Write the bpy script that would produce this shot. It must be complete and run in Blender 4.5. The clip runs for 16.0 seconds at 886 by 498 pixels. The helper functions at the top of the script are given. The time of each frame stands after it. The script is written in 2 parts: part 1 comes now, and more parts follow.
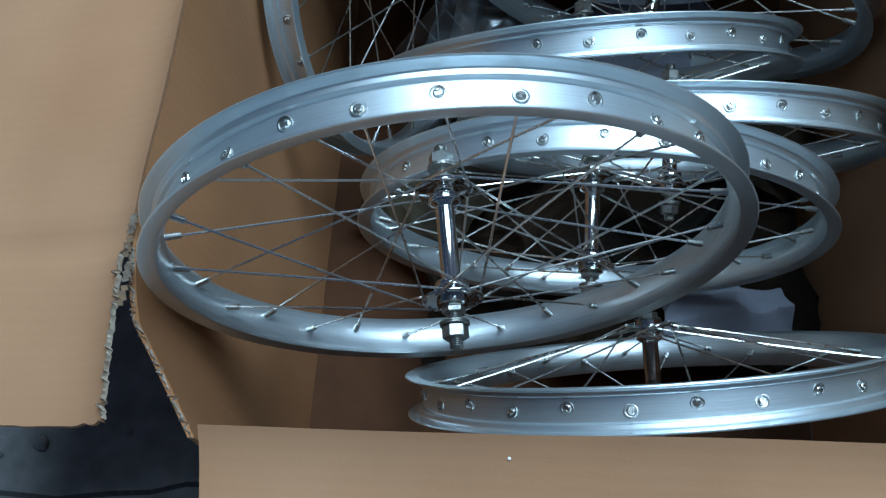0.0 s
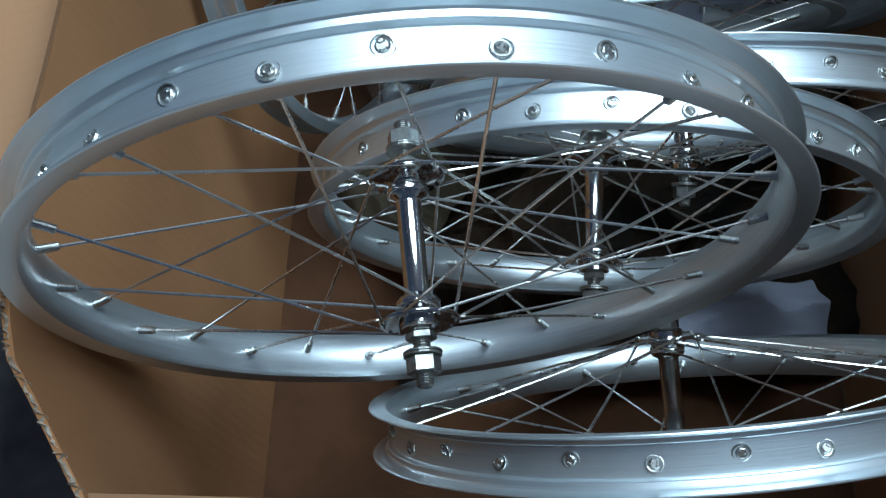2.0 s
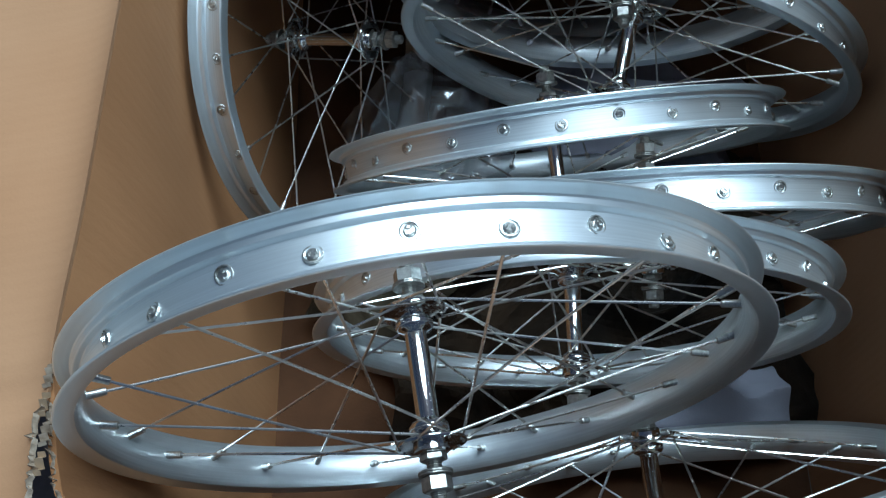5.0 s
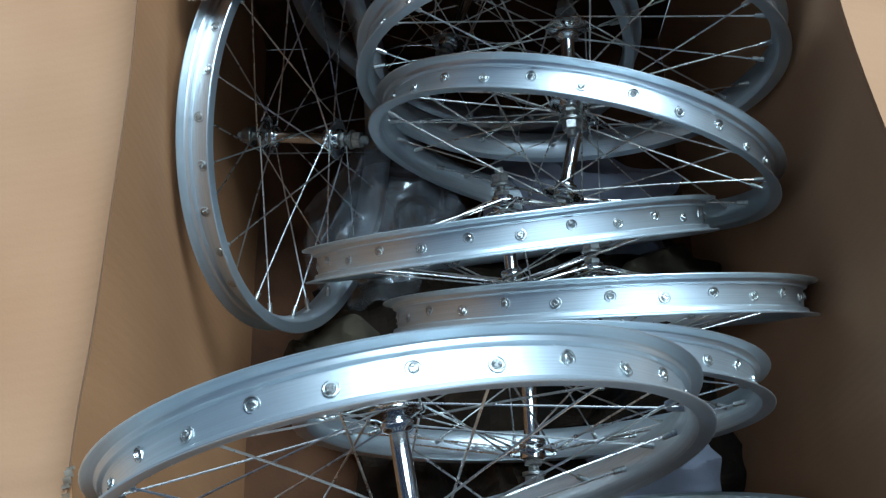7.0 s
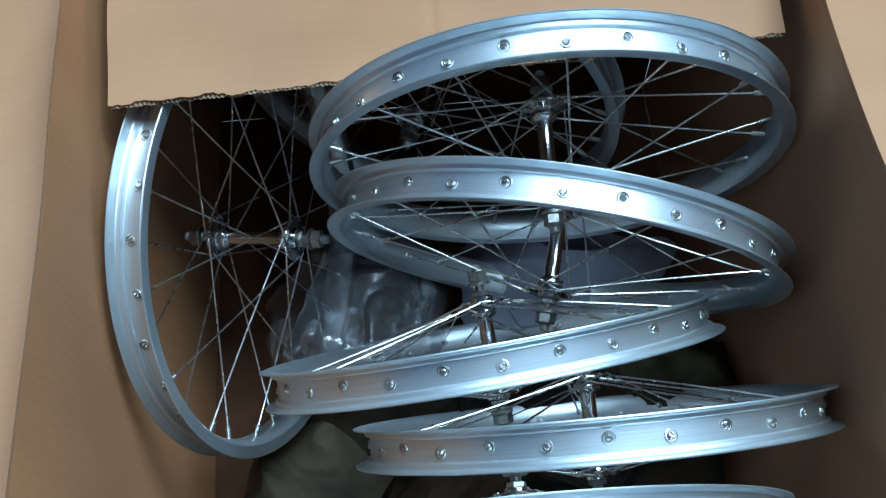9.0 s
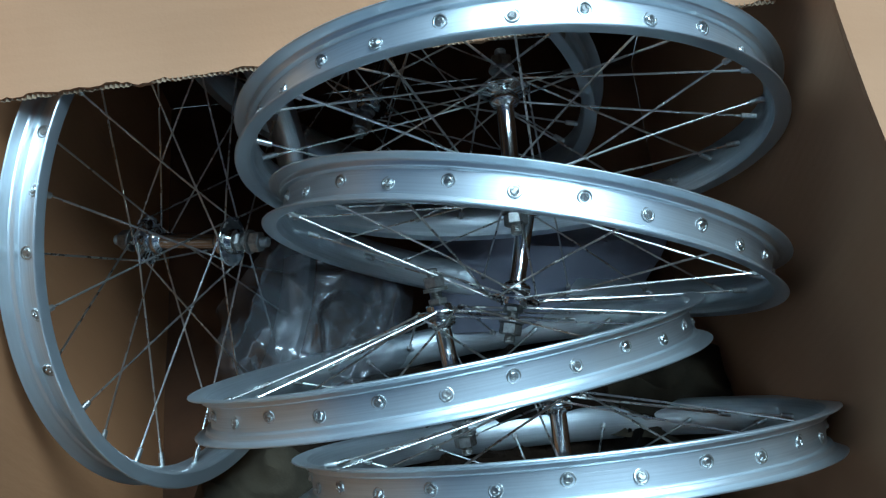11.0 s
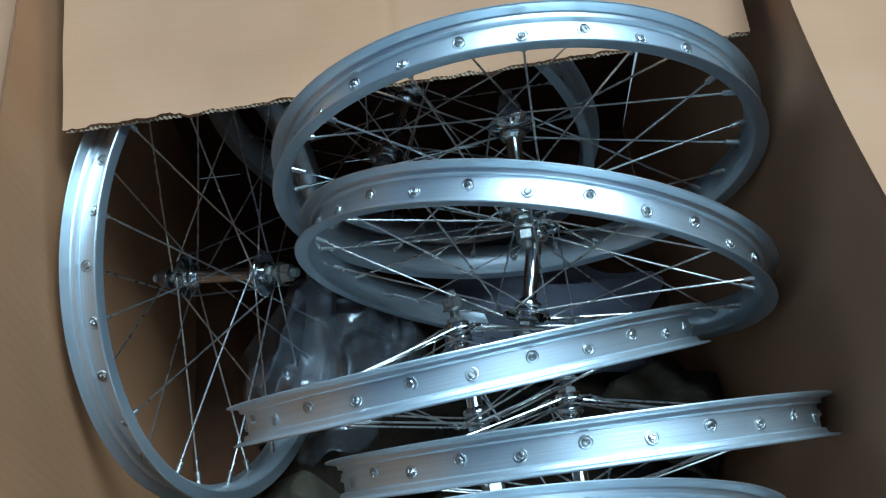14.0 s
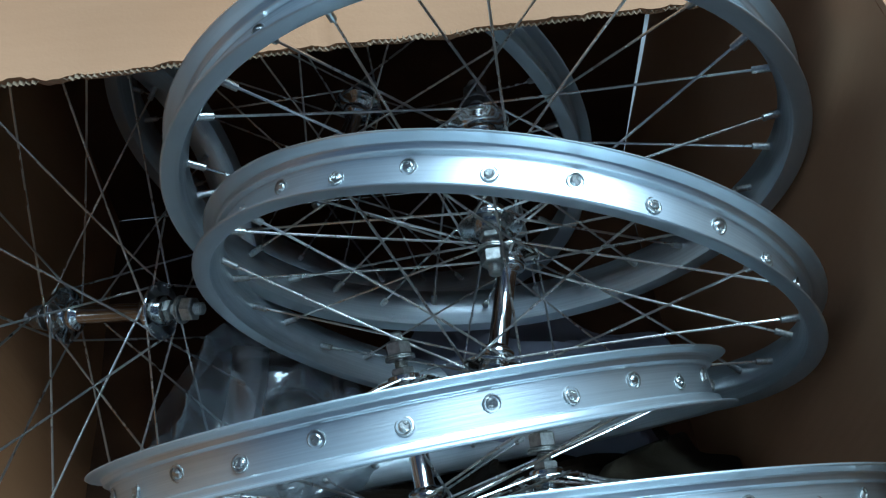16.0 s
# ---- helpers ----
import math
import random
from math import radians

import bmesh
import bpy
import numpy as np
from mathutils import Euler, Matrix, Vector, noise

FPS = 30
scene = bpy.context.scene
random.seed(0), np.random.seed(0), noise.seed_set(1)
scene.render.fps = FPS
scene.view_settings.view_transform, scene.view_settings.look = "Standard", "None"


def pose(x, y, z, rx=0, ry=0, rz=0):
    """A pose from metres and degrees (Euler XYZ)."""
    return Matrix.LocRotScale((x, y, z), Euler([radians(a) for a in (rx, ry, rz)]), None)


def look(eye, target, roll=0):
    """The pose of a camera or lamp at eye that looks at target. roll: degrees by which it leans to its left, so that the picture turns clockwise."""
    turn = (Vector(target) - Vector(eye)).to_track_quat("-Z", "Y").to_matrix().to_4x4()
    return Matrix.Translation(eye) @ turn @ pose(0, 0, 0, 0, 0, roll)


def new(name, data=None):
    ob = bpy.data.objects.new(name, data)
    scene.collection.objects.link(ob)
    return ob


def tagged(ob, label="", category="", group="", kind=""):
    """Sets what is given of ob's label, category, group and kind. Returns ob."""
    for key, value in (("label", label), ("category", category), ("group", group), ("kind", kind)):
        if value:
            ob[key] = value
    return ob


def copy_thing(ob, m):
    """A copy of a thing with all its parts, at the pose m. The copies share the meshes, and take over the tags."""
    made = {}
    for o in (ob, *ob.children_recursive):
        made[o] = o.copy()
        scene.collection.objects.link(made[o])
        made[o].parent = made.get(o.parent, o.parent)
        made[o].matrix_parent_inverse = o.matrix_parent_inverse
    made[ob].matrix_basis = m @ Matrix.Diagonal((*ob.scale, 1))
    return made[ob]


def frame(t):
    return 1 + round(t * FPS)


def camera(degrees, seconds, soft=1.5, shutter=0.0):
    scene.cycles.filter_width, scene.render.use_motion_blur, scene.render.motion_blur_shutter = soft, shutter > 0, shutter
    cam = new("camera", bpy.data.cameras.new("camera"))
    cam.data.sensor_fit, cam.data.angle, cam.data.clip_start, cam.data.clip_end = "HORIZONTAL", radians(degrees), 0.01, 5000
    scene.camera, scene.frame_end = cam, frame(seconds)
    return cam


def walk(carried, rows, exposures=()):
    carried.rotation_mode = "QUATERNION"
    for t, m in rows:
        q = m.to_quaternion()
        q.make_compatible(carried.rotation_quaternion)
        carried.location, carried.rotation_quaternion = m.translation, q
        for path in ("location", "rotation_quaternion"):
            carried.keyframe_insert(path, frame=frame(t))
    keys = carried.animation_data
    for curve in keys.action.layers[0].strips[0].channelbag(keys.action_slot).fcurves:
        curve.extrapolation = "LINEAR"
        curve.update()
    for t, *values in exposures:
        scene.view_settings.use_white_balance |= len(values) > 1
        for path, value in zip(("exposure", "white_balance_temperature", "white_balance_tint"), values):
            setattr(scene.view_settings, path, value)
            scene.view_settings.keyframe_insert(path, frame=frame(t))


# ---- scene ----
cam = camera(46.39, 16.0, soft=1.3)
walk(cam, [
    (0.0, pose(0.0236, -0.5207, 1.1579, 22.74, 5.15, 3.73)),
    (0.5, pose(0.0144, -0.4450, 1.0151, 21.29, 5.82, 4.02)),
    (1.0, pose(0.0147, -0.4413, 1.0014, 21.19, 5.54, 3.60)),
    (1.5, pose(0.0202, -0.4401, 1.0059, 21.19, 5.36, 3.12)),
    (2.0, pose(0.0202, -0.4409, 1.0099, 21.26, 5.10, 2.48)),
    (2.5, pose(0.0191, -0.4422, 1.0142, 21.54, 5.03, 1.98)),
    (3.0, pose(0.0193, -0.4394, 1.0208, 21.80, 5.07, 1.63)),
    (3.5, pose(0.0150, -0.4339, 1.0252, 22.03, 5.10, 1.56)),
    (4.0, pose(0.0134, -0.4243, 1.0345, 22.72, 5.08, 1.42)),
    (4.2, pose(0.0123, -0.4201, 1.0374, 23.18, 4.98, 1.27)),
    (6.3, pose(-0.0208, -0.4504, 1.1949, 25.93, 1.34, -2.85)),
    (6.5, pose(-0.0217, -0.4423, 1.1970, 26.18, 1.05, -2.55)),
    (7.0, pose(-0.0307, -0.4186, 1.1904, 26.51, 0.12, -2.04)),
    (7.5, pose(-0.0372, -0.3955, 1.1809, 26.83, 0.02, -3.29)),
    (8.0, pose(-0.0468, -0.3791, 1.1783, 27.53, 0.40, -5.49)),
    (8.5, pose(-0.0472, -0.3475, 1.1675, 28.19, 0.23, -5.97)),
    (9.0, pose(-0.0090, -0.2812, 1.1358, 26.60, 0.80, -4.92)),
    (9.5, pose(0.0116, -0.2290, 1.0968, 25.15, 1.16, -3.99)),
    (9.7, pose(0.0164, -0.2192, 1.0889, 24.58, 0.88, -4.37)),
    (11.8, pose(0.0589, -0.2174, 1.0382, 25.49, 2.54, -5.28)),
    (12.0, pose(0.0536, -0.2179, 1.0576, 25.17, 1.97, -5.27)),
    (12.5, pose(0.0570, -0.2461, 1.0983, 26.38, 2.25, -4.12)),
    (13.0, pose(0.0322, -0.3275, 1.1428, 29.05, 1.84, -5.28)),
    (13.5, pose(0.0067, -0.3512, 1.1587, 30.72, 0.74, -6.55)),
    (14.0, pose(0.0180, -0.3329, 1.0739, 32.35, 2.35, -6.60)),
    (14.5, pose(0.0281, -0.3065, 0.9970, 34.00, 1.58, -5.95)),
    (15.0, pose(0.0312, -0.2881, 0.9358, 35.42, 1.45, -5.32)),
    (15.5, pose(0.0461, -0.2761, 0.8924, 37.02, 1.82, -5.17)),
    (16.0, pose(0.0541, -0.2692, 0.8634, 38.49, 1.64, -5.78)),
], exposures=[(0.0, -0.25, 5450, 5), (0.5, -0.55, 5550, 6), (1.0, -0.36, 5700, 8), (1.5, -0.28, 5800, 8), (3.0, -0.16, 6000, 9), (4.2, -0.08, 6000, 9), (6.3, 0.18, 5850, 8), (9.0, 0.20, 5350, 4), (9.7, 0.10, 5350, 3), (12.0, 0.05, 5350, 2), (13.5, 0.18, 5200, 2), (14.5, 0.10, 5300, 2), (16.0, 0.10, 5350, 3)])

# ---- light ----
SUN_EL, SUN_AZ = radians(69), radians(44)   # high, from beyond the far end, a little from the right
world = bpy.data.worlds.new("sky")
scene.world = world
world.use_nodes = True
wt = world.node_tree
sky = wt.nodes.new("ShaderNodeTexSky")
sky.sky_type, sky.sun_disc = "NISHITA", False
sky.sun_elevation, sky.sun_rotation = SUN_EL, SUN_AZ
sky.air_density, sky.dust_density, sky.ozone_density = 1.0, 2.5, 1.0
wt.links.new(sky.outputs[0], wt.nodes["Background"].inputs[0])
wt.nodes["Background"].inputs[1].default_value = 0.029
sun = new("sun", bpy.data.lights.new("sun", "SUN"))
sun.data.energy, sun.data.angle, sun.data.color = 4.9, radians(40), (0.760, 0.950, 1.03)
sun_from = Vector((math.cos(SUN_EL) * math.sin(SUN_AZ), math.cos(SUN_EL) * math.cos(SUN_AZ), math.sin(SUN_EL)))
sun.matrix_world = look(sun_from * 20, (0, 0, 0))


# ---- materials ----
def material(name, colour, rough=0.5, metal=0.0, colour2=None, scale=20.0, stretch=(1, 1, 1), mix=0.5, bump=0.0, bump_scale=200.0,
             rough2=None, stain=0.0, stain_scale=3.0, ribs=0.0):
    m = bpy.data.materials.new(name)
    m.use_nodes = True
    t = m.node_tree
    n, link = t.nodes, t.links
    b = n["Principled BSDF"]
    b.inputs["Metallic"].default_value = metal
    co = n.new("ShaderNodeTexCoord")
    mp = n.new("ShaderNodeMapping")
    mp.inputs["Scale"].default_value = stretch
    link.new(co.outputs["Object"], mp.inputs[0])
    big = n.new("ShaderNodeTexNoise")
    big.inputs["Scale"].default_value, big.inputs["Detail"].default_value = scale, 6
    link.new(mp.outputs[0], big.inputs["Vector"])
    ramp = n.new("ShaderNodeMix")
    ramp.data_type = "RGBA"
    ramp.inputs[6].default_value = (*colour, 1)
    ramp.inputs[7].default_value = (*(colour2 or [c * (1 - mix) for c in colour]), 1)
    spread = n.new("ShaderNodeMapRange")
    spread.inputs[1].default_value, spread.inputs[2].default_value = 0.35, 0.68
    link.new(big.outputs[0], spread.inputs[0])
    link.new(spread.outputs[0], ramp.inputs[0])
    out = ramp.outputs[2]
    if stain:
        st = n.new("ShaderNodeTexNoise")
        st.inputs["Scale"].default_value, st.inputs["Detail"].default_value = stain_scale, 3
        link.new(co.outputs["Object"], st.inputs["Vector"])
        sr = n.new("ShaderNodeMapRange")
        sr.inputs[1].default_value, sr.inputs[2].default_value = 0.4, 0.75
        sr.inputs[3].default_value, sr.inputs[4].default_value = 1.0, 1.0 - stain
        link.new(st.outputs[0], sr.inputs[0])
        mul = n.new("ShaderNodeMix")
        mul.data_type, mul.blend_type = "RGBA", "MULTIPLY"
        mul.inputs[0].default_value = 1
        link.new(out, mul.inputs[6])
        link.new(sr.outputs[0], mul.inputs[7])
        out = mul.outputs[2]
    link.new(out, b.inputs["Base Color"])
    rr = n.new("ShaderNodeMapRange")
    rr.inputs[3].default_value, rr.inputs[4].default_value = rough, rough2 if rough2 is not None else min(1, rough * 1.25)
    link.new(big.outputs[0], rr.inputs[0])
    link.new(rr.outputs[0], b.inputs["Roughness"])
    if bump:
        fine = n.new("ShaderNodeTexNoise")
        fine.inputs["Scale"].default_value, fine.inputs["Detail"].default_value = bump_scale, 4
        link.new(mp.outputs[0], fine.inputs["Vector"])
        bp = n.new("ShaderNodeBump")
        bp.inputs["Strength"].default_value, bp.inputs["Distance"].default_value = bump, 0.002
        link.new(fine.outputs[0], bp.inputs["Height"])
        link.new(bp.outputs[0], b.inputs["Normal"])
        if ribs:   # the corrugation that telegraphs through the paper
            wave = n.new("ShaderNodeTexWave")
            wave.bands_direction = "Y"
            wave.inputs["Scale"].default_value, wave.inputs["Distortion"].default_value, wave.inputs["Detail"].default_value = 34, 1.2, 1
            link.new(co.outputs["Object"], wave.inputs["Vector"])
            rb = n.new("ShaderNodeBump")
            rb.inputs["Strength"].default_value, rb.inputs["Distance"].default_value = ribs, 0.001
            link.new(wave.outputs["Fac"], rb.inputs["Height"])
            link.new(bp.outputs[0], rb.inputs["Normal"])
            link.new(rb.outputs[0], b.inputs["Normal"])
    return m


CARD = material("kraft_cardboard", (0.440, 0.240, 0.130), 0.78, colour2=(0.395, 0.205, 0.106), scale=6, bump=0.10, bump_scale=420, stain=0.16, stain_scale=4, ribs=0.06)
# More orange than CARD; used on the left wall.
WALL = material("orange_brown_cardboard", (0.455, 0.222, 0.100), 0.8, colour2=(0.355, 0.163, 0.070), scale=5, stretch=(1, 1, 0.35), bump=0.12, bump_scale=380, stain=0.22, stain_scale=3.5, ribs=0.06)
# Cardboard far darker than CARD: the deep box's shade is in the colour.
SHADE_CARD = material("shade_darkened_cardboard", (0.11, 0.047, 0.021), 0.8, colour2=(0.05, 0.022, 0.011), scale=9, bump=0.15, bump_scale=300, stain=0.3, stain_scale=6)
FLUTE = material("fluting", (0.40, 0.28, 0.18), 0.85, colour2=(0.26, 0.18, 0.11), scale=60, bump=0.2)
PALE = material("torn_paper", (0.50, 0.41, 0.32), 0.9, colour2=(0.24, 0.17, 0.115), scale=120, bump=0.3)
ALU = material("brushed_aluminium", (0.785, 0.845, 0.88), 0.33, 0.90, colour2=(0.68, 0.735, 0.765), scale=5, stretch=(2, 2, 160), rough2=0.45, bump=0.05, bump_scale=6)
CHROME = material("chrome", (0.62, 0.62, 0.61), 0.07, 1.0, colour2=(0.50, 0.50, 0.50), scale=90, rough2=0.16)
ZINC = material("zinc_plated_steel", (0.48, 0.48, 0.46), 0.28, 1.0, colour2=(0.30, 0.30, 0.28), scale=300, rough2=0.5, bump=0.1, bump_scale=900)
STEEL = material("spoke_steel", (0.88, 0.86, 0.82), 0.22, 1.0, colour2=(0.62, 0.60, 0.57), scale=60, rough2=0.34)
NIPPLE = material("nickel_nipple", (0.64, 0.64, 0.62), 0.24, 1.0, colour2=(0.40, 0.39, 0.36), scale=600, rough2=0.42)
BLACK = material("dark_grease", (0.02, 0.02, 0.022), 0.4, colour2=(0.05, 0.05, 0.05), scale=200)
ASPHALT = material("asphalt", (0.26, 0.256, 0.252), 0.9, colour2=(0.16, 0.157, 0.154), scale=25, bump=0.5, bump_scale=300, stain=0.3, stain_scale=4)
CLOTH = material("pale_cloth", (0.32, 0.33, 0.40), 0.85, colour2=(0.25, 0.26, 0.32), scale=12, bump=0.15, bump_scale=500)
# Dark cloth, its base taken nearly to black to deepen the shade below.
SACK = material("dark_sacking_with_shade", (0.026, 0.015, 0.008), 0.9, colour2=(0.006, 0.0045, 0.0035), scale=12, bump=0.25, bump_scale=200)

OLIVE = material("olive_sacking", (0.070, 0.055, 0.035), 0.85, colour2=(0.030, 0.024, 0.016), scale=14, bump=0.3, bump_scale=350)
for dull in (CARD, WALL, SHADE_CARD, SACK, CLOTH, OLIVE):
    dull.node_tree.nodes["Principled BSDF"].inputs["Specular IOR Level"].default_value = 0.2


def plastic_film():
    m = bpy.data.materials.new("clear_film")
    m.use_nodes = True
    n, link = m.node_tree.nodes, m.node_tree.links
    gl = n.new("ShaderNodeBsdfGlossy")
    gl.inputs["Color"].default_value, gl.inputs["Roughness"].default_value = (0.9, 0.92, 0.95, 1), 0.17
    tr = n.new("ShaderNodeBsdfTransparent")
    tr.inputs["Color"].default_value = (0.86, 0.87, 0.88, 1)
    df = n.new("ShaderNodeBsdfDiffuse")
    df.inputs["Color"].default_value = (0.5, 0.52, 0.55, 1)
    a, b = n.new("ShaderNodeMixShader"), n.new("ShaderNodeMixShader")
    noise_tex = n.new("ShaderNodeTexNoise")
    noise_tex.inputs["Scale"].default_value = 30
    mr = n.new("ShaderNodeMapRange")
    mr.inputs[3].default_value, mr.inputs[4].default_value = 0.14, 0.32
    link.new(noise_tex.outputs[0], mr.inputs[0])
    link.new(mr.outputs[0], a.inputs[0])
    link.new(tr.outputs[0], a.inputs[1])
    link.new(df.outputs[0], a.inputs[2])
    b.inputs[0].default_value = 0.18
    link.new(a.outputs[0], b.inputs[1])
    link.new(gl.outputs[0], b.inputs[2])
    link.new(b.outputs[0], n["Material Output"].inputs[0])
    return m


FILM = plastic_film()


# ---- mesh helpers ----
def part(name, bm, mat, parent=None, label="", smooth=False, matrix=None, crease=0.7):
    me = bpy.data.meshes.new(name)
    bmesh.ops.recalc_face_normals(bm, faces=bm.faces)
    if smooth:
        for e in bm.edges:
            if len(e.link_faces) == 2 and e.calc_face_angle() > crease:
                e.smooth = False
    bm.to_mesh(me)
    bm.free()
    return share(name, me, mat, parent, label, smooth, matrix)


def share(name, me, mat, parent=None, label="", smooth=False, matrix=None):
    if mat and not me.materials:
        me.materials.append(mat)
        if smooth:
            me.polygons.foreach_set("use_smooth", [True] * len(me.polygons))
    ob = new(name, me)
    if matrix is not None:
        ob.matrix_basis = matrix
    if parent:
        ob.parent = parent
    if label:
        ob["label"] = label
    return ob


def lathe(profile, steps, closed=False, hexed=False):
    """Turns a profile of (radius, height) round the z axis."""
    bm = bmesh.new()
    rings = []
    for r, z in profile:
        ring = []
        for i in range(steps):
            a = 2 * math.pi * i / steps
            ring.append(bm.verts.new((r * math.cos(a), r * math.sin(a), z)))
        rings.append(ring)
    pairs = list(zip(rings, rings[1:]))
    if closed:
        pairs.append((rings[-1], rings[0]))
    for p, q in pairs:
        for i in range(steps):
            j = (i + 1) % steps
            bm.faces.new((p[i], p[j], q[j], q[i]))
    if not closed:
        bm.faces.new(rings[0])
        bm.faces.new(rings[-1])
    return bm


def tube(bm, points, radius, sides=6):
    rings = []
    for n, p in enumerate(points):
        p = Vector(p)
        d = (Vector(points[min(n + 1, len(points) - 1)]) - Vector(points[max(n - 1, 0)])).normalized()
        u = d.orthogonal().normalized()
        v = d.cross(u)
        rings.append([bm.verts.new(p + radius * (math.cos(2 * math.pi * i / sides) * u + math.sin(2 * math.pi * i / sides) * v)) for i in range(sides)])
    for p, q in zip(rings, rings[1:]):
        for i in range(sides):
            bm.faces.new((p[i], p[(i + 1) % sides], q[(i + 1) % sides], q[i]))
    bm.faces.new(rings[0])
    bm.faces.new(rings[-1])


# ---- ground ----
bm = bmesh.new()
bmesh.ops.create_grid(bm, x_segments=60, y_segments=60, size=60)
ground = part("ground", bm, ASPHALT)
ground.location.z = -0.008
tagged(ground, "dark grey worn asphalt floor under the box", "ground", kind="structure")

bm = bmesh.new()
ends = [(-0.85, -0.352), (-0.68, -0.356), (-0.60, -0.359), (-0.54, -0.362), (-0.48, -0.353), (-0.43, -0.349), (-0.39, -0.338), (-0.33, -0.336)]
for (xa, ya), (xb, yb) in zip(ends, ends[1:]):
    bm.faces.new([bm.verts.new(c) for c in ((xa, ya - 0.003, 0), (xb, yb - 0.003, 0), (xb, yb + 0.003, 0), (xa, ya + 0.003, 0))])
crack = part("crack", bm, BLACK, ground, "dark crack in the asphalt")
crack.location.z = 0.0005
pebble_me = None
for n, (px, py, size) in enumerate(((-0.571, -0.299, 0.010), (-0.468, -0.282, 0.005), (-0.50, -0.325, 0.004), (-0.62, -0.315, 0.004), (-0.44, -0.40, 0.003))):
    if pebble_me is None:
        bm = bmesh.new()
        bmesh.ops.create_icosphere(bm, subdivisions=2, radius=1.0)
        for v in bm.verts:
            v.co *= 1 + 0.25 * noise.noise(v.co * 1.7)
            v.co.z *= 0.6
        pebble = part("pebble", bm, ASPHALT, None, smooth=True)
        pebble_me = pebble.data
    else:
        pebble = share("pebble", pebble_me, ASPHALT)
    pebble.matrix_basis = pose(px, py, -0.008 + size * 0.5, 0, 0, 50 * n) @ Matrix.Diagonal((size, size, size, 1))
    tagged(pebble, "small grey pebble lying on the asphalt", "pebble", "pebbles on the ground")

# ---- cardboard box ----
XL, XR, YF, YB, H, TH = -0.257, 0.308, -0.379, 0.500, 0.510, 0.005
box = new("cardboard_box")
tagged(box, "open brown corrugated cardboard box with a torn corner", "cardboard box")


def sheet(nu, nv, at, thick):
    """A thick sheet: at(u, v) gives the place and the way of its thickness."""
    bm = bmesh.new()
    faces = []
    for side in (0.0, 1.0):
        grid = []
        for i in range(nu + 1):
            row = []
            for j in range(nv + 1):
                p, nrm = at(i / nu, j / nv)
                row.append(bm.verts.new(Vector(p) + side * thick * Vector(nrm)))
            grid.append(row)
        for i in range(nu):
            for j in range(nv):
                bm.faces.new((grid[i][j], grid[i + 1][j], grid[i + 1][j + 1], grid[i][j + 1]))
        faces.append(grid)
    a, b = faces
    for i in range(nu):
        for j in (0, nv):
            bm.faces.new((a[i][j], a[i + 1][j], b[i + 1][j], b[i][j]))
    for j in range(nv):
        for i in (0, nu):
            bm.faces.new((a[i][j], a[i][j + 1], b[i][j + 1], b[i][j]))
    return bm


def wob(x, y, z, amount=0.003, size=6.0):
    return amount * noise.noise(Vector((x, y, z)) * size)


def left_rim(y):
    """Height of the left wall's edge: it sags where the corner is torn."""
    s = min(1, max(0, (-0.235 - y) / 0.14))
    return H - 0.050 * s + 0.004 * noise.noise(Vector((3, y * 70, 0))) * (1 if s > 0 else 0)


def left_at(u, v):
    y = YF + (YB - YF) * u
    z = v * left_rim(y)
    top = v ** 2
    bulge = -0.008 * math.exp(-((y + 0.23) / 0.09) ** 2) * top
    pinch = 0.043 * min(1, max(0, (-0.30 - y) / 0.08)) * top
    lean = 0.005 - 0.014 * v ** 6   # the top bows out into the fold
    lean -= 0.013 * math.exp(-((y - 0.06) / 0.13) ** 2) * math.sin(math.pi * v)   # pushed out by the wheel that leans on it
    return (XL + lean + bulge + pinch + wob(0, y, z), y, z), (-1, 0, 0)


def right_at(u, v):
    y = YF + (YB - YF) * u
    push = 0.023 * math.exp(-((y - 0.07) / 0.26) ** 2) * max(0.0, math.sin(math.pi * v)) ** 0.7   # pushed out by the row of wheels
    return (XR + push - 0.004 * v + 0.030 * math.exp(-((y + 0.10) / 0.20) ** 2) * v ** 1.5 + 0.011 * min(1, max(0, y / 0.25)) * v + wob(5, y, v * H), y, v * H), (1, 0, 0)


def front_at(u, v):
    x = XL + 0.043 * v ** 2 * (1 - u) + (XR - XL) * u
    return (x, YF + (0.004 + 0.009 * u) * v + wob(x, 2, v * H) - 0.002 * math.sin(math.pi * u) * v, v * (H - 0.030 + 0.012 * u)), (0, -1, 0)


def back_at(u, v):
    return (XL + (XR - XL) * u, YB + wob(u, 7, v * H), v * H), (0, 1, 0)


part("side_wall", sheet(48, 16, left_at, TH), WALL, box, "tan inner wall with a torn sagging corner", smooth=True)
part("side_wall", sheet(24, 12, right_at, TH), CARD, box, smooth=True)
# End walls and bottom carry the box's inner shade in their base colour.
part("end_wall", sheet(24, 10, front_at, TH), SHADE_CARD, box, "end wall, colour darkened in place of shade", smooth=True)
part("end_wall", sheet(24, 10, back_at, TH), SHADE_CARD, box, "end wall, colour darkened in place of shade")
part("bottom", sheet(20, 24, lambda u, v: ((XL + (XR - XL) * u, YF + (YB - YF) * v, 0), (0, 0, -1)), TH), SHADE_CARD, box, "bottom panel, colour darkened in place of shade")


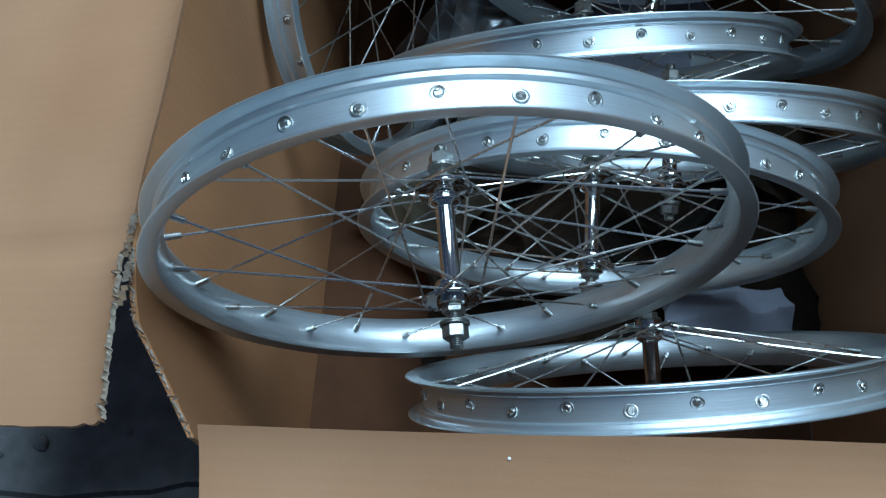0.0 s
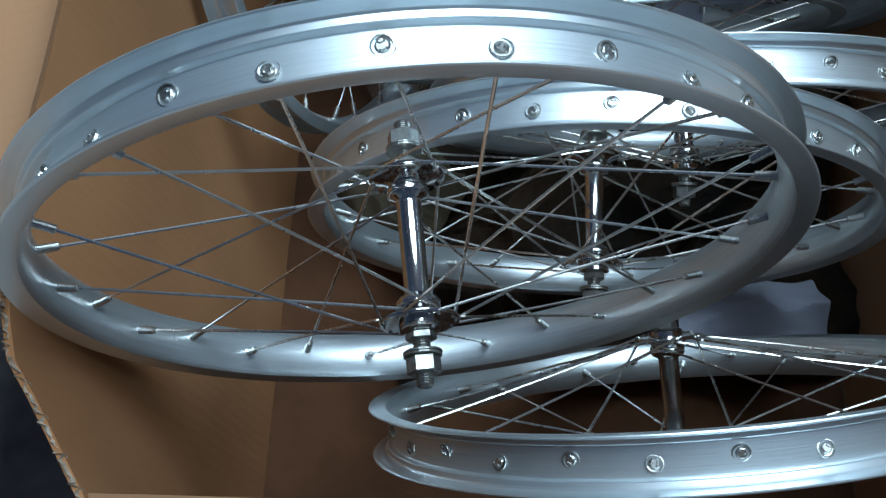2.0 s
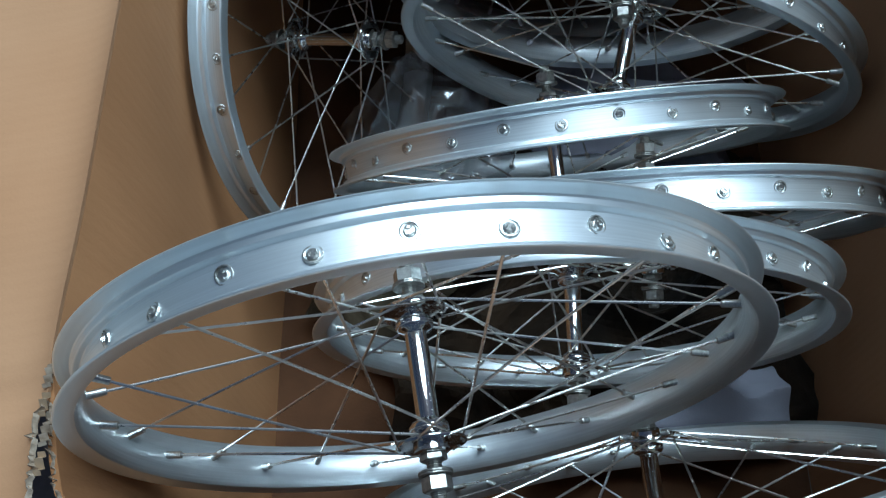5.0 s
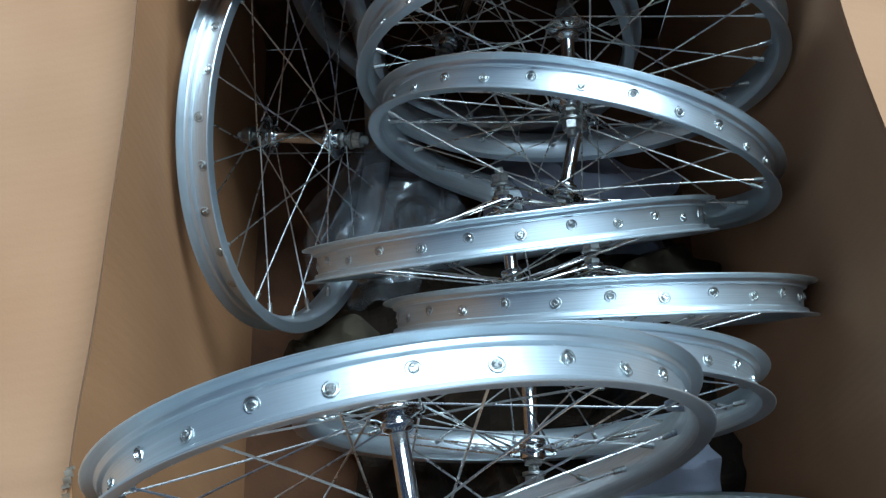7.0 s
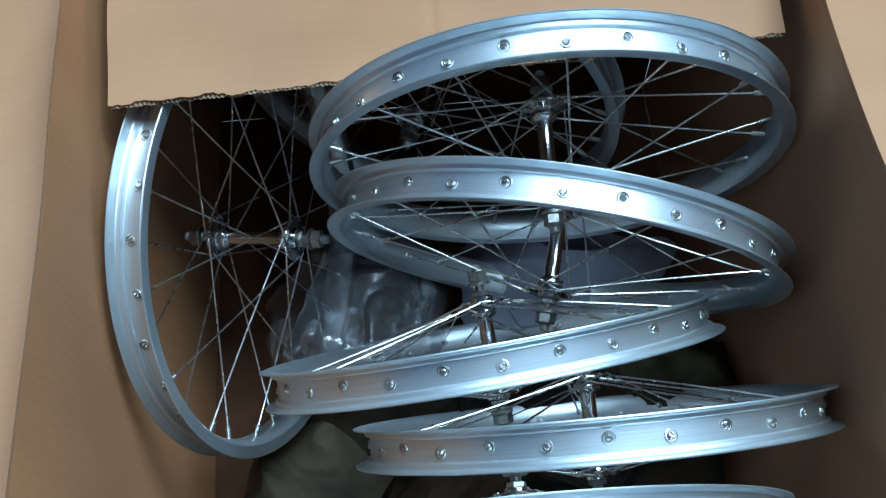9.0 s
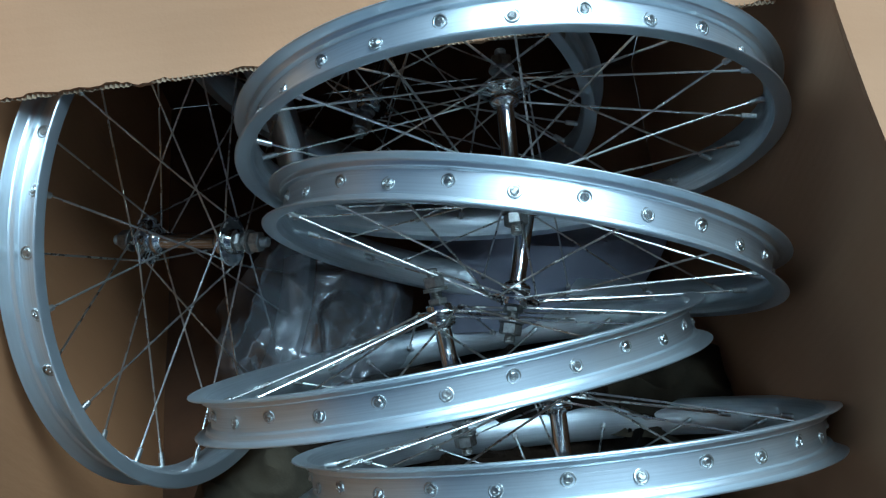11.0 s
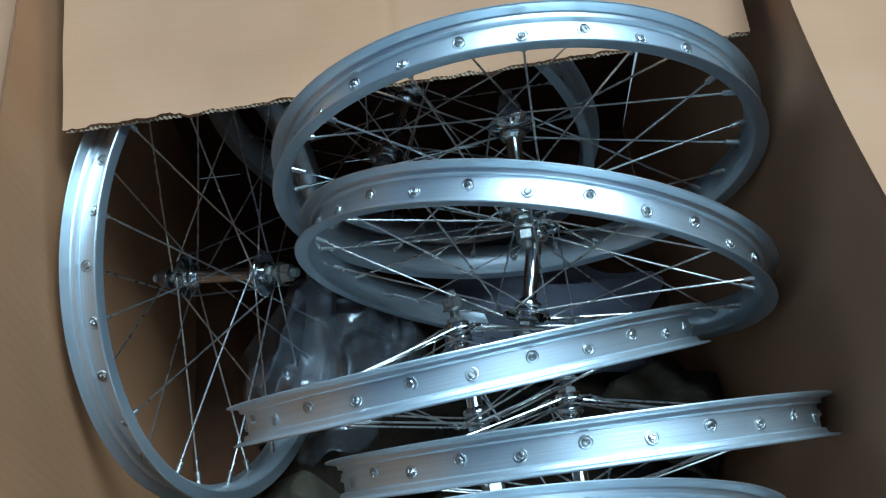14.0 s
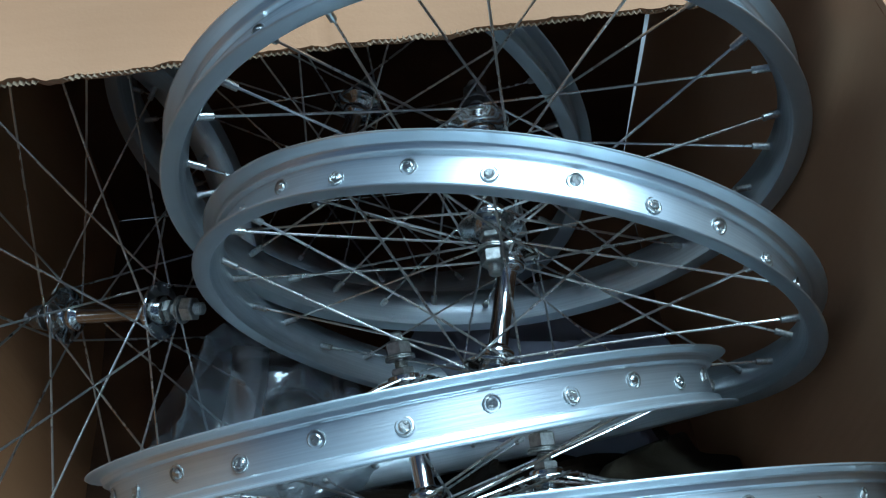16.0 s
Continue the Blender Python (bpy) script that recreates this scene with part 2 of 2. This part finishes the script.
def flap_sheet(corner, along, out, length, nu, nv, droop, ragged=0.0, seed=0, crease=-1.0):
    """A flap that hangs from the line corner -> corner + along; out is its way, droop its curl."""
    corner, along, out = Vector(corner), Vector(along), Vector(out).normalized()
    nrm = along.cross(out).normalized()
    if nrm.z > 0:
        nrm = -nrm

    def at(u, v):
        edge = ragged * noise.noise(Vector((u * 30, seed, 0))) * v + 0.5 * ragged * noise.noise(Vector((u * 110, seed, 5))) * v
        p = corner + along * u + out * (length * v + edge) + Vector((0, 0, 1)) * (droop * v * v + wob(u * 2, v * 2, seed, 0.006, 3) * v - 0.0018 * math.exp(-((u - crease) / 0.007) ** 2) - 0.0015 * max(0.0, u - crease) * v * (crease > 0))
        return p, nrm

    return sheet(nu, nv, at, TH)


def fluting(edge, way, up, waves, height=0.0042, depth=0.004, seed=0, tear=0.0):
    """The wavy middle layer that shows along a cut or torn edge."""
    bm = bmesh.new()
    up, way = Vector(up).normalized(), Vector(way).normalized()
    a, b = Vector(edge[0]), Vector(edge[1])
    last = None
    for i in range(waves * 4 + 1):
        f = i / (waves * 4)
        off = height * 0.5 * math.sin(i * math.pi / 2)
        jut = tear * noise.noise(Vector((f * waves * 0.6, seed, 1)))
        p = a.lerp(b, f) + up * off
        now = [bm.verts.new(p + way * (depth + jut)), bm.verts.new(p - way * depth)]
        if last:
            bm.faces.new((last[0], now[0], now[1], last[1]))
        last = now
    return bm


# folded-out flaps and the far flap, which droops inwards
def left_flap_at(u, v):
    v = v * v * 0.6 + v * 0.4
    y = -0.377 + (YB + 0.377) * u
    (x, _, z), _n = left_at((y - YF) / (YB - YF), 1.0)
    torn = min(1, max(0, (-0.245 - y) / 0.02))
    x0 = x * (1 - torn) + torn * (-0.280 + 0.004 * noise.noise(Vector((0, y * 60, 3))))
    z0 = z * (1 - torn) + torn * (H - 0.004 - 0.18 * max(0, -0.26 - y))
    roll = 0.017 * (1 - math.exp(-v * 15))
    return (x0 - 0.30 * v, y + (0.003 * noise.noise(Vector((v * 40, 1, 0))) if u < 0.02 else 0), z0 + TH - roll - 0.045 * v + wob(u * 2, v * 2, 1, 0.010, 2) * v), (0, 0, -1)


part("flap", sheet(90, 30, left_flap_at, TH * 0.9), CARD, box, "long side flap folded out flat", smooth=True)


def right_flap_at(u, v):
    v = v * v * 0.6 + v * 0.4
    y = YF + (YB - YF) * u
    (x, _, z), _n = right_at(u, 1.0)
    return (x + 0.30 * v, y, z + TH - 0.010 * (1 - math.exp(-v * 12)) - 0.03 * v + wob(u * 2, v * 2, 9, 0.010, 2) * v), (0, 0, -1)


part("flap", sheet(40, 30, right_flap_at, TH * 0.9), CARD, box, smooth=True)


def front_flap_at(u, v):
    v = v * v * 0.6 + v * 0.4
    (x, y, z), _n = front_at(u, 1.0)
    return (x, y - 0.24 * v, z + TH - 0.016 * (1 - math.exp(-v * 10)) - 0.07 * v + wob(u * 2, v * 2, 17, 0.010, 2) * v), (0, 0, -1)


part("flap", sheet(40, 30, front_flap_at, TH * 0.9), CARD, box, smooth=True)
far_flap = part("flap", flap_sheet((XL + 0.012, YB - 0.004, H), (XR - XL - 0.014, 0.016, 0.006), (0, -1, -0.205), 0.289, 150, 14, 0.0, 0.0035, 4, 0.48), CARD, box, "end flap drooping into the box, ragged cut edge", smooth=True)
part("fluting", fluting(((XL + 0.014, 0.2130, 0.4495), (XR - 0.004, 0.2290, 0.4555)), (0, -1, -0.205), (0, -0.205, 1), 150, 0.0024, 0.0014, 3, 0.0012), FLUTE, far_flap, "wavy inner layer along the cut edge")
for n in range(4):
    y0 = -0.298 + 0.017 * n
    x0 = -0.2765 + 0.002 * (n % 2)
    part("torn_strip", fluting(((x0, y0, H - 0.008 + 0.003 * n), (x0 + 0.003, y0 + 0.013, H - 0.002 + 0.003 * n)), (1, 0.2 * (n % 2), 0.25), (0, 0.3, 1), 2 + n % 2, 0.0055, 0.0030, 20 + n, 0.002), PALE if n % 2 else FLUTE, box, "torn corrugated strip at the corner")


def torn_edge(points, width, seed):
    """A frayed pale paper edge along a run of places."""
    bm = bmesh.new()
    last = None
    for n, p in enumerate(points):
        p = Vector(p)
        jag = Vector((noise.noise(Vector((n * 0.9, seed, 0))), 0.4 * noise.noise(Vector((n * 1.1, seed, 4))), 0.8 * noise.noise(Vector((n * 0.7, seed, 8))))) * 0.004
        now = [bm.verts.new(p + jag + Vector((-width, 0, -0.001))), bm.verts.new(p + jag * 1.5 + Vector((0, 0, 0.0025))), bm.verts.new(p + jag * 0.6 + Vector((width, 0, -0.002)))]
        if last:
            bm.faces.new((last[0], now[0], now[1], last[1]))
            bm.faces.new((last[1], now[1], now[2], last[2]))
        last = now
    return bm


rim_run = []
flap_run = []
for n in range(70):
    y = YF + (0.125) * n / 69
    (x, _, z), _n = left_at((y - YF) / (YB - YF), 1.0)
    rim_run.append((x - 0.0025, y, z))
    flap_run.append(left_flap_at(min(1, max(0, (y + 0.377) / (YB + 0.377))), 0.0)[0])
part("torn_edge", torn_edge(rim_run, 0.0022, 2), PALE, box, "frayed pale torn edge")
part("torn_edge", torn_edge(flap_run[2:], 0.0018, 6), PALE, box, "frayed pale torn edge")


# ---- bicycle wheels ----
N_SPOKES, STEP = 28, 2 * math.pi / 28


def build_wheel():
    wheel = new("bicycle_wheel")
    tagged(wheel, "small silver aluminium bicycle wheel without tyre, standing among other wheels in the box", "bicycle wheel", "wheels in the box")
    half = [(0.1975, 0.0), (0.1975, 0.0086), (0.1980, 0.0091), (0.2008, 0.0096), (0.2015, 0.0101), (0.2022, 0.0128), (0.2030, 0.0138),
            (0.2095, 0.0150), (0.2109, 0.0153), (0.2117, 0.0159), (0.2114, 0.0166), (0.2104, 0.0169), (0.2030, 0.0164), (0.2000, 0.0157),
            (0.1988, 0.0143), (0.1968, 0.0105), (0.1951, 0.0055), (0.1944, 0.0)]
    profile = half[:-1] + [(r, -z) for r, z in reversed(half)][:-1]
    part("rim", lathe(profile, 140, closed=True), ALU, wheel, smooth=True, crease=0.28)
    hub_half = [(0.0069, 0.0), (0.0069, 0.0270), (0.0075, 0.0282), (0.0106, 0.0296), (0.0120, 0.0318), (0.0120, 0.0352), (0.0106, 0.0372),
                (0.0140, 0.0402), (0.0210, 0.0412), (0.0216, 0.0418), (0.0216, 0.0430), (0.0212, 0.0436), (0.0112, 0.0440), (0.0110, 0.0474), (0.0098, 0.0484), (0.0054, 0.0486)]
    hub_profile = [(r, -z) for r, z in reversed(hub_half)] + hub_half[1:]
    hub = part("hub", lathe(hub_profile, 32), CHROME, wheel, "chromed steel hub shell", smooth=True)
    axle_profile = [(0.0035, -0.0785), (0.0046, -0.0775)]
    z = -0.0770
    while z < 0.0770:
        axle_profile += [(0.0048, z), (0.0043, z + 0.0007)]
        z += 0.0014
    axle_profile += [(0.0046, 0.0775), (0.0035, 0.0785)]
    part("axle", lathe(axle_profile, 12), ZINC, hub, "threaded steel axle")
    nut_me = None
    for s in (1, -1):
        turn = pose(0, 0, 0, 0 if s > 0 else 180, 0, 20 * s)
        if nut_me is None:
            bm = lathe([(0.0052, 0.0622), (0.0080, 0.0622), (0.0092, 0.0630), (0.0092, 0.0706), (0.0082, 0.0715), (0.0052, 0.0715)], 6)
            nut = part("nut", bm, ZINC, hub, "plated hex nut", matrix=turn)
            lock = part("locknut", lathe([(0.0050, 0.0488), (0.0080, 0.0488), (0.0084, 0.0494), (0.0084, 0.0524), (0.0078, 0.0530), (0.0050, 0.0530)], 6), ZINC, hub, matrix=turn)
            wash = part("washer", lathe([(0.0050, 0.0590), (0.0102, 0.0590), (0.0106, 0.0595), (0.0106, 0.0602), (0.0098, 0.0606), (0.0104, 0.0611), (0.0104, 0.0617), (0.0098, 0.0621), (0.0050, 0.0621)], 24), ZINC, hub, matrix=turn)
            nut_me = (nut.data, lock.data, wash.data)
        else:
            for nm, me in zip(("nut", "locknut", "washer"), nut_me):
                share(nm, me, ZINC, hub, matrix=turn)
    # spokes, three-cross, and slotted nipples
    nip = None
    for k in range(N_SPOKES):
        side = 1 if k % 2 == 0 else -1
        lead = 1 if (k // 2) % 2 == 0 else -1
        a = k * STEP
        b = a + lead * radians(72)
        rim_p = Vector((0.1955 * math.cos(a), 0.1955 * math.sin(a), side * 0.0018))
        hub_z = side * (0.0424 + lead * 0.0016)
        hub_p = Vector((0.0192 * math.cos(b), 0.0192 * math.sin(b), hub_z))
        through_p = Vector((0.0192 * math.cos(b), 0.0192 * math.sin(b), side * (0.0424 - lead * 0.0022)))
        d = (rim_p - hub_p).normalized()
        bow = Vector((0, 0, side)) * 0.0022 * random.uniform(-1.0, 0.6)
        bm = bmesh.new()
        pts = [through_p, hub_p - d * 0.0004, hub_p + d * 0.003]
        for f in (0.2, 0.4, 0.6, 0.8, 1.0):
            pts.append(hub_p.lerp(rim_p, f) + bow * (4 * f * (1 - f)))
        tube(bm, pts, 0.00088, 6)
        spoke = part("spoke", bm, STEEL, wheel, smooth=True)
        m = Matrix.Translation(rim_p) @ d.to_track_quat("Z", "Y").to_matrix().to_4x4() @ pose(0, 0, 0, 0, 0, random.uniform(0, 180))
        if nip is None:
            bm = lathe([(0.0014, -0.0125), (0.0023, -0.0120), (0.0025, -0.001), (0.0025, 0.0012), (0.0050, 0.0016), (0.0052, 0.0021), (0.0049, 0.0029), (0.0043, 0.0030), (0.0040, 0.0002), (0.0032, 0.0002), (0.0031, 0.0030), (0.0024, 0.0036), (0.0010, 0.0036)], 14)
            for sx in (1, -1):
                bmesh.ops.create_cone(bm, cap_ends=True, segments=8, radius1=0.0011, radius2=0.0007, depth=0.0010, matrix=Matrix.Translation((sx * 0.0015, 0, 0.0040)) @ Matrix.Diagonal((0.8, 1.6, 1, 1)))
            nip = part("nipple", bm, NIPPLE, spoke, "slotted nickel spoke nipple", matrix=m)
        else:
            share("nipple", nip.data, NIPPLE, spoke, matrix=m)
    return wheel


first = build_wheel()
WHEELS = [
    (-0.0519, -0.2381, 0.4861, -89.72, -29.25, -172.10),
    (0.1095, -0.2711, 0.2858, -2.07, -68.28, -81.12),
    (0.0561, -0.1320, 0.2926, -99.23, -51.30, -172.97),
    (0.1337, -0.0187, 0.2375, 55.46, -53.55, -150.36),
    (0.0520, 0.0631, 0.2356, 32.28, -60.74, -119.89),
    (0.1201, 0.1400, 0.2755, -104.52, -11.35, 168.37),
    (0.1151, 0.2028, 0.3470, -98.77, -11.48, -179.81),
    (-0.1645, 0.1972, 0.2378, -45.51, -67.50, -147.03),
    (0.0150, 0.3680, 0.2250, -90.00, 20.00, -20.00),
]
LABELS = [
    "silver aluminium bicycle wheel lying high across the torn box edge",
    "silver aluminium bicycle wheel leaning against the near end wall",
    "silver aluminium bicycle wheel standing under the topmost wheel",
    "silver aluminium bicycle wheel leaning in the middle of the row",
    "silver aluminium bicycle wheel leaning, tilted to one side",
    "silver aluminium bicycle wheel standing askew on a pale cloth",
    "silver aluminium bicycle wheel standing upright by the far flap",
    "silver aluminium bicycle wheel standing flat along the side wall",
    "silver bicycle wheel in shade under the far flap",
]
for n, (w, text) in enumerate(zip(WHEELS, LABELS)):
    ob = first if n == 0 else copy_thing(first, pose(*w))
    if n == 0:
        ob.matrix_basis = pose(*w)
    tagged(ob, text)


# ---- loose packing ----
def crumpled(name, centre, size, seed, mat, label, category, fold=0.35, res=46, turn=0.0, spikes=1.0, waves=4.0, soft_folds=False):
    bm = bmesh.new()
    bmesh.ops.create_grid(bm, x_segments=res, y_segments=res, size=0.5)
    for v in bm.verts:
        x, y = v.co.x, v.co.y
        q = Vector((x * waves, y * waves, seed))
        ridge = 1 - abs(noise.noise(q)) * 2.2
        fine = 1 - abs(noise.noise(q * 2.7 + Vector((9, 2, 1)))) * 2
        drop = (x * x + y * y) * 2.2
        z = fold * (0.6 * ridge + 0.25 * fine * spikes) - drop * 0.55
        v.co = Vector(((x + 0.10 * noise.noise(q * 1.3 + Vector((4, 0, 0)))) * size[0], (y + 0.10 * noise.noise(q * 1.3 + Vector((0, 4, 0)))) * size[1], z * size[2]))
    ob = part(name, bm, mat, None, smooth=soft_folds)
    ob.location = centre
    ob.rotation_euler.z = radians(turn)
    return tagged(ob, label, category)


def clear_bag(centre, size, seed, label):
    """A slack tent of thin film with a blunt peak, a ridge down to one corner and small dents that catch the light."""
    bm = bmesh.new()
    bmesh.ops.create_grid(bm, x_segments=110, y_segments=110, size=0.5)
    for v in bm.verts:
        x, y = v.co.x, v.co.y
        peak = math.exp(-((x + 0.02) ** 2 + (y - 0.20) ** 2) / 0.10)
        along = min(1.0, max(0.0, (0.20 - y) / 0.40))
        ridge = 0.35 * math.exp(-((x + 0.02 + 0.40 * along) / 0.05) ** 2) * (1 - 0.5 * along) * (y < 0.25)
        q = Vector((x * 3.2, y * 3.2, seed))
        slack = 1 - 2.2 * abs(noise.noise(q))
        crease = max(0.0, 1 - 7 * abs(noise.noise(q * 1.7 + Vector((5, 1, 2)))))
        dent = noise.noise(Vector((x * 16, y * 16, seed + 3)))
        z = 0.85 * peak + ridge + 0.20 * slack + 0.06 * crease + 0.022 * dent - 0.30 - 3.2 * max(0.0, math.hypot(x, y) - 0.42)
        v.co = Vector(((x + 0.06 * noise.noise(q * 1.4)) * size[0], (y + 0.06 * noise.noise(q * 1.4 + Vector((0, 7, 0)))) * size[1], z * size[2]))
    ob = part("plastic_bag", bm, FILM, None, smooth=True, crease=0.9)
    ob.location = centre
    ob.rotation_euler.z = radians(8)
    return tagged(ob, label, "plastic bag")


clear_bag((-0.078, 0.172, 0.098), (0.205, 0.180, 0.105), 1.3, "crumpled clear plastic bag lying between the wheels")
crumpled("cloth", (0.158, 0.214, 0.085), (0.24, 0.145, 0.11), 4.1, CLOTH, "crumpled pale blue-grey cloth under the wheels", "cloth", 0.40, 40, -12, 0.3, 2.2, True)
crumpled("cloth", (0.207, -0.142, 0.088), (0.14, 0.065, 0.08), 8.3, CLOTH, "crumpled pale cloth stuffed between the wheels", "cloth", 0.32, 40, 8, 0.25, 2.0, True)
crumpled("sacking", (0.075, 0.00, 0.045), (0.45, 0.36, 0.09), 12.7, SACK, "dark crumpled sacking on the box bottom, near black to deepen the shade", "sacking", 0.6, 70, 5, 1.2)
crumpled("sacking", (-0.135, -0.008, 0.074), (0.12, 0.13, 0.12), 21.4, OLIVE, "crumpled olive-brown sacking wedged beside the wheels", "sacking", 0.55, 36, 60, 0.4, 1.8, True)
crumpled("sacking", (0.255, 0.075, 0.075), (0.13, 0.12, 0.11), 27.9, OLIVE, "crumpled olive-brown sacking wedged beside the wheels", "sacking", 0.55, 36, -25, 0.4, 1.8, True)


def paper_fleck(x, y, z, size):
    """A torn crumb of white paper."""
    bm = bmesh.new()
    bmesh.ops.create_icosphere(bm, subdivisions=1, radius=size)
    for v in bm.verts:
        v.co *= 1 + 0.5 * noise.noise(v.co * 900)
        v.co.z *= 0.35
    ob = part("paper_fleck", bm, FLECK, None)
    ob.location = (x, y, z)
    return tagged(ob, "tiny white paper fleck lying on the folded flap", "paper")


FLECK = material("white_paper", (0.78, 0.78, 0.76), 0.9, colour2=(0.70, 0.70, 0.68), scale=300)
fleck_u, fleck_v = 0.405, 0.12
(fx, fy, fz), _n = front_flap_at(fleck_u, fleck_v)
paper_fleck(fx, fy, fz + 0.0006, 0.0012)
